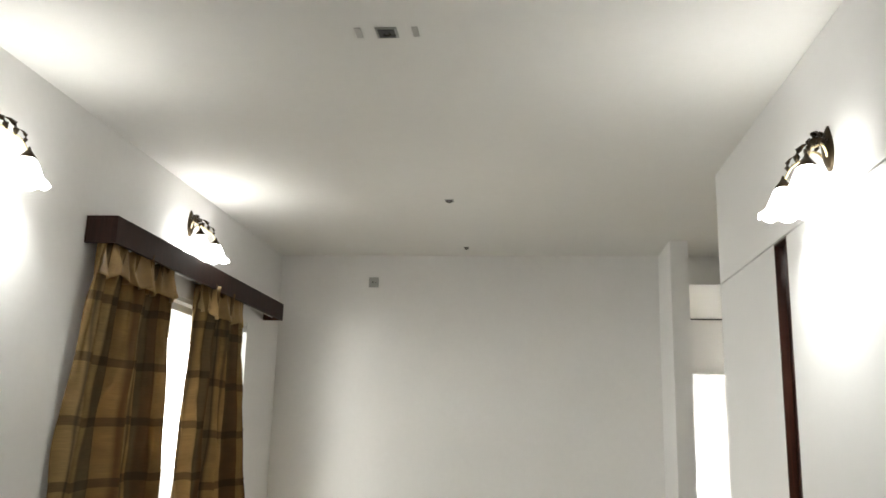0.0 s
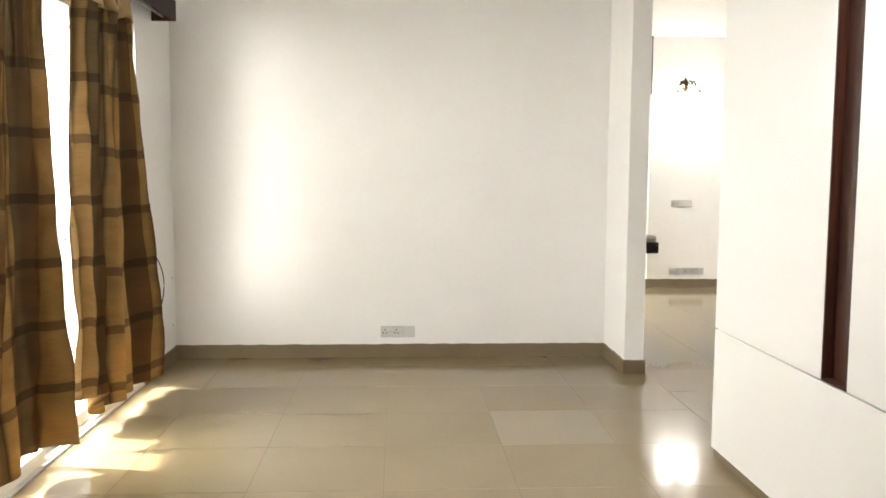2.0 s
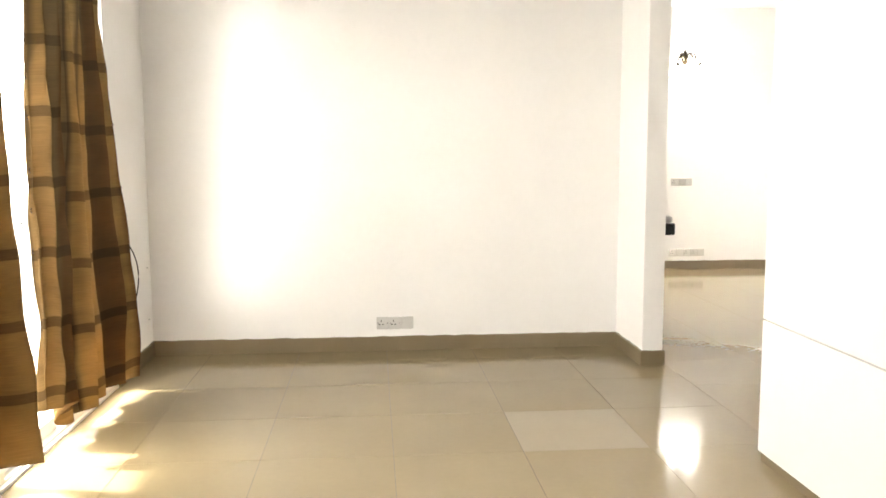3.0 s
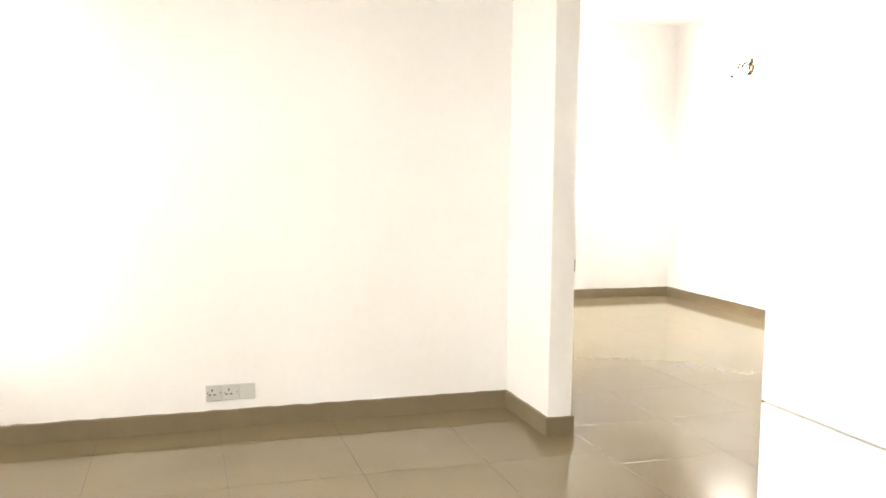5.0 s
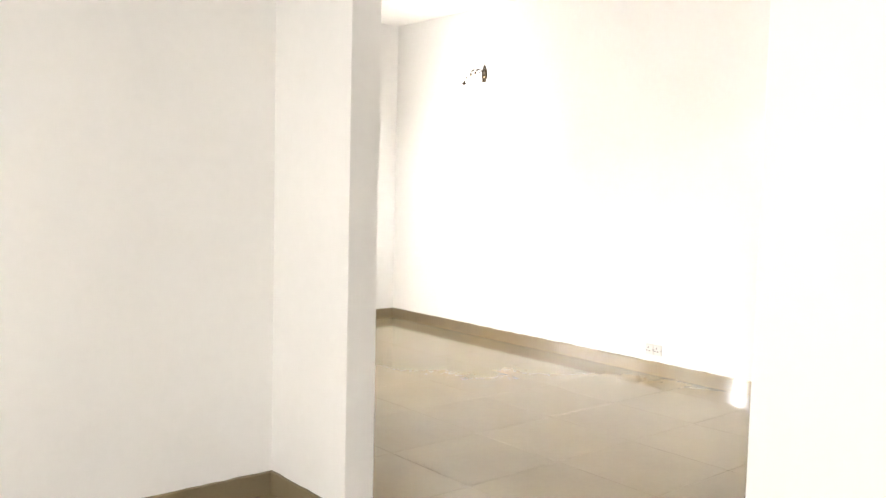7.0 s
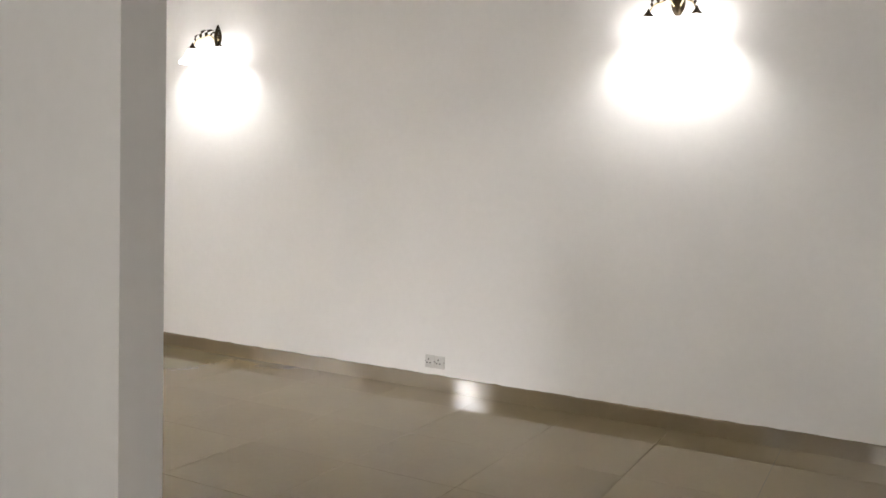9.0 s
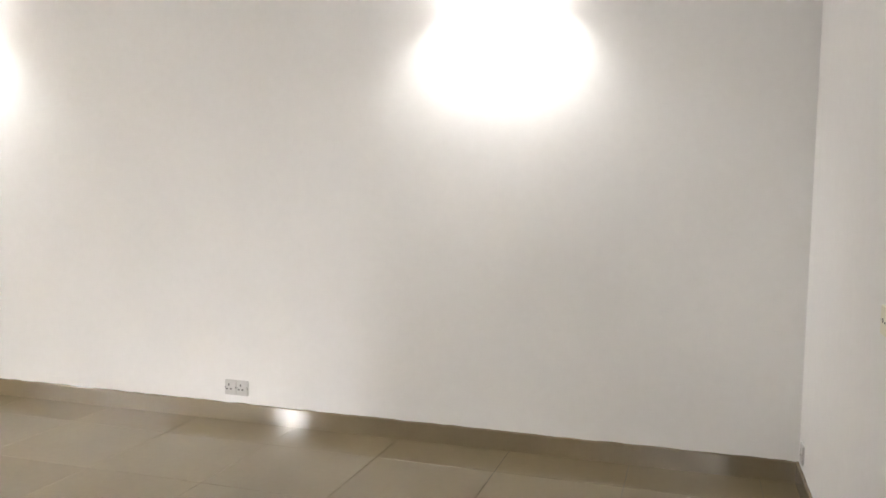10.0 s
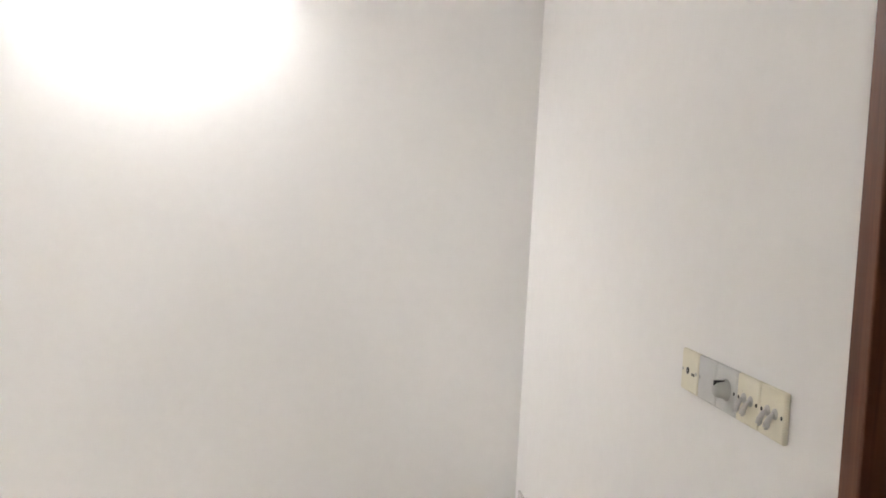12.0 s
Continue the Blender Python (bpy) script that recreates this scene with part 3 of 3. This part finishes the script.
# ---- electrical fittings ----


def plate(parent, x, w, h, mat, depth=0.010):
    return part("cover_plate", boxes((x, x + w, 0, depth, 0, h), bevel=0.004), mat, parent)


def socket_set(name, m, units, label, mats, w=0.086, h=0.086):
    """A row of plates; x along the wall, y out of it. units: s socket, b blank, d dimmer, t toggles, o outlet."""
    ob = thing(name, m, label, "socket" if "s" in units else "switch")
    part("back_box", boxes((0.004, len(units) * w - 0.004, 0, 0.004, 0.004, h - 0.004)), GREY, ob)
    for i, u in enumerate(units):
        p = plate(ob, i * w + 0.0006, w - 0.0012, h, mats[i])
        cx = i * w + w / 2
        top = 0.0095
        if u == "s":
            for hx, hz, hw, hh in ((-0.002, 0.058, 0.007, 0.013), (-0.014, 0.034, 0.012, 0.007), (0.010, 0.034, 0.012, 0.007)):
                part("pin_hole", boxes((cx + 0.012 + hx - hw / 2, cx + 0.012 + hx + hw / 2, top, 0.0108, hz - hh / 2, hz + hh / 2)), BLACK, p)
            part("rocker", boxes((cx - 0.030, cx - 0.020, top, 0.0145, 0.030, 0.052), bevel=0.001), mats[i], p)
        if u == "o":
            part("pin_hole", spin_shape([(0.001, 0.0012), (0.007, 0.0012), (0.007, 0)], 10, Matrix.Translation((cx + 0.008, top, h / 2)) @ pose(0, 0, 0, -90)), BLACK, p)
            for o in (0.014, 0.022):
                part("pin_hole", spin_shape([(0.0005, 0.0012), (0.003, 0.0012), (0.003, 0)], 8, Matrix.Translation((cx - o, top, h / 2 - 0.004)) @ pose(0, 0, 0, -90)), BLACK, p)
        if u == "d":
            part("knob", spin_shape([(0.0005, 0.022), (0.010, 0.022), (0.013, 0.019), (0.016, 0.004), (0.020, 0.002), (0.020, 0)], 20, Matrix.Translation((cx, top, h / 2)) @ pose(0, 0, 0, -90)), GREY, p, "ribbed grey dimmer knob")
            part("pointer", boxes((cx - 0.002, cx + 0.002, top + 0.004, top + 0.0235, h / 2 + 0.008, h / 2 + 0.017)), BLACK, p)
        if u == "t":
            for o in (-0.012, 0.012):
                part("collar", spin_shape([(0.0005, 0.004), (0.006, 0.004), (0.0085, 0.002), (0.009, 0)], 14, Matrix.Translation((cx + o, top, h / 2 + 0.002)) @ pose(0, 0, 0, -90)), PLASTIC, p)
                part("toggle", tube([(cx + o, top + 0.003, h / 2 + 0.002), (cx + o, top + 0.009, h / 2 - 0.004), (cx + o, top + 0.013, h / 2 - 0.012), (cx + o, top + 0.014, h / 2 - 0.019), (cx + o, top + 0.0135, h / 2 - 0.022)], 0.005, 10, [0.7, 0.85, 1.0, 1.1, 0.7]), PLASTIC, p)
        for o in (-0.032, 0.032):
            part("screw", spin_shape([(0.0005, 0.0012), (0.0032, 0.0010), (0.0036, 0)], 8, Matrix.Translation((cx + o, top, h / 2)) @ pose(0, 0, 0, -90)), BLACK if u in "dts" else GREY, p)
    return ob


END = pose(0, 0, 0, 0, 0, 180)      # plates on walls that face -y
P3 = (PLASTIC, PLASTIC, PLASTIC)
socket_set("wall_socket", Matrix.Translation((1.656 + 0.129, 0, 0.152)) @ END, "bss", "grey-white triple socket just above the skirting", P3)
socket_set("junction_plate", Matrix.Translation((0.824 + 0.042, 0, 2.758)) @ END, "o", "small grey square cable outlet high on the wall", (GREY,))
socket_set("wall_socket", Matrix.Translation((5.257, FY, 0.99)) @ END, "bbs", "triple grey-white socket plate at waist height", P3)
socket_set("wall_socket", Matrix.Translation((5.43, FY, 0.155)) @ END, "bssbs", "row of grey-white sockets above the skirting", (PLASTIC,) * 5)
LAMPW = pose(0, 0, 0, 0, 0, 90)     # plates on walls that face -x
socket_set("wall_socket", Matrix.Translation((LX, 0.503 - 0.075, 0.145)) @ LAMPW, "ss", "white double socket above the brown skirting", P3, w=0.074)
socket_set("switch_panel", Matrix.Translation((4.734, SY, 0.957)), "ttdbo", "row of cream and grey switches with a dimmer", (CREAM, CREAM, PALE_GREY, PALE_GREY, CREAM), w=0.082, h=0.082)
socket_set("wall_socket", Matrix.Translation((6.562, SY, 0.135)), "s", "single white socket near the room corner", P3)

# ---- ceiling points, cable, bracket ----


def ceiling_point(x, y, size, marks):
    ob = thing("ceiling_hook", Matrix.Translation((x, y, H)), "small dark fan hook box in the ceiling", "hook", "ceiling points")
    part("box_rim", boxes((-size, size, -size, size, -0.006, -0.001), bevel=0.002), GREY, ob)
    part("box_cover", boxes((-size * 0.75, size * 0.75, -size * 0.75, size * 0.75, -0.009, -0.006)), BLACK, ob)
    part("hook", tube([(-0.012, 0, -0.009), (-0.012, 0, -0.014), (0, 0, -0.018), (0.012, 0, -0.014), (0.012, 0, -0.009)], 0.003), BRONZE, ob)
    if marks:
        for s in (-1, 1):
            part("filler_patch", boxes((s * 0.11 - 0.012, s * 0.11 + 0.012, -0.04, 0.04, -0.003, -0.001), bevel=0.0008), PLASTIC, ob)
    return ob


ceiling_point(1.60, -4.13, 0.042, True)
ceiling_point(1.63, -1.76, 0.030, False)
ceiling_point(1.645, -0.34, 0.022, False)

cable = thing("cable", Matrix.Translation((0.05, -0.72, 0)), "black cable looping out from behind the curtain", "cable")
part("cable_run", tube([(0.0, -0.06 + 0.31 * math.sin(math.pi * (0.06 + 0.86 * k / 16)) ** 0.8, 0.86 - 0.46 * k / 16) for k in range(17)], 0.004), BLACK, cable)
for z in (0.27, 0.62):
    nail = thing("screw", Matrix.Translation((0, -0.1, z)), "small steel screw standing out of the wall", "screw", "screws in the wall")
    part("head", spin_shape([(0.0005, 0.012), (0.004, 0.011), (0.004, 0.006), (0.002, 0.005), (0.002, 0)], 8, pose(0, 0, 0, 0, 90, 0)), GREY, nail)

bracket = thing("wall_bracket", Matrix.Translation((3.374, -0.06, 0.80)), "black wall bracket with a pale rounded top", "bracket")
part("bracket_body", boxes((0, 0.24, -0.06, 0.06, 0, 0.085), bevel=0.012), BLACK, bracket)
part("bracket_cap", boxes((0, 0.225, -0.055, 0.055, 0.085, 0.135), bevel=0.02), GREY, bracket, "pale rounded cap")

# ---- floor ----
floor = structure("floor", boxes((-0.2, 7.0, BACK - 0.2, 5.5, -0.12, -0.003)), GROUT, "cream polished tile floor with thin dark joints", "floor")
tile_mesh = {}


def tile(x0, x1, y0, y1, mat):
    gap = 0.0011
    w, d = round(x1 - x0 - 2 * gap, 4), round(y1 - y0 - 2 * gap, 4)
    key = (w, d, mat.name)
    if key not in tile_mesh:
        me = bpy.data.meshes.new("tile")
        bm = boxes((-w / 2, w / 2, -d / 2, d / 2, -0.010, 0.0), bevel=0.0)
        bm.to_mesh(me)
        bm.free()
        me.materials.append(mat)
        tile_mesh[key] = me
    ob = new("tile", tile_mesh[key])
    ob.parent = floor
    ob.location = ((x0 + x1) / 2, (y0 + y1) / 2, 0)


def tiled(x0, x1, y0, y1, ox, oy, pale=None):
    xs = [x0] + [ox + 0.6 * k for k in range(-30, 30) if x0 + 0.01 < ox + 0.6 * k < x1 - 0.01] + [x1]
    ys = [y0] + [oy + 0.6 * k for k in range(-30, 30) if y0 + 0.01 < oy + 0.6 * k < y1 - 0.01] + [y1]
    for a, b in zip(xs, xs[1:]):
        for c, d in zip(ys, ys[1:]):
            is_pale = pale and a < pale[0] < b and c < pale[1] < d
            tile(a, b, c, d, PALE_TILE if is_pale else TILE)


tiled(0.0, 3.4, BACK, 0.0, 0.395, -1.482, (2.5, -1.8))
tiled(3.4, LX, SY, 5.3, 3.4, -0.472)
tiled(0.0, 3.4, 0.13, 5.3, 0.395, -0.472)
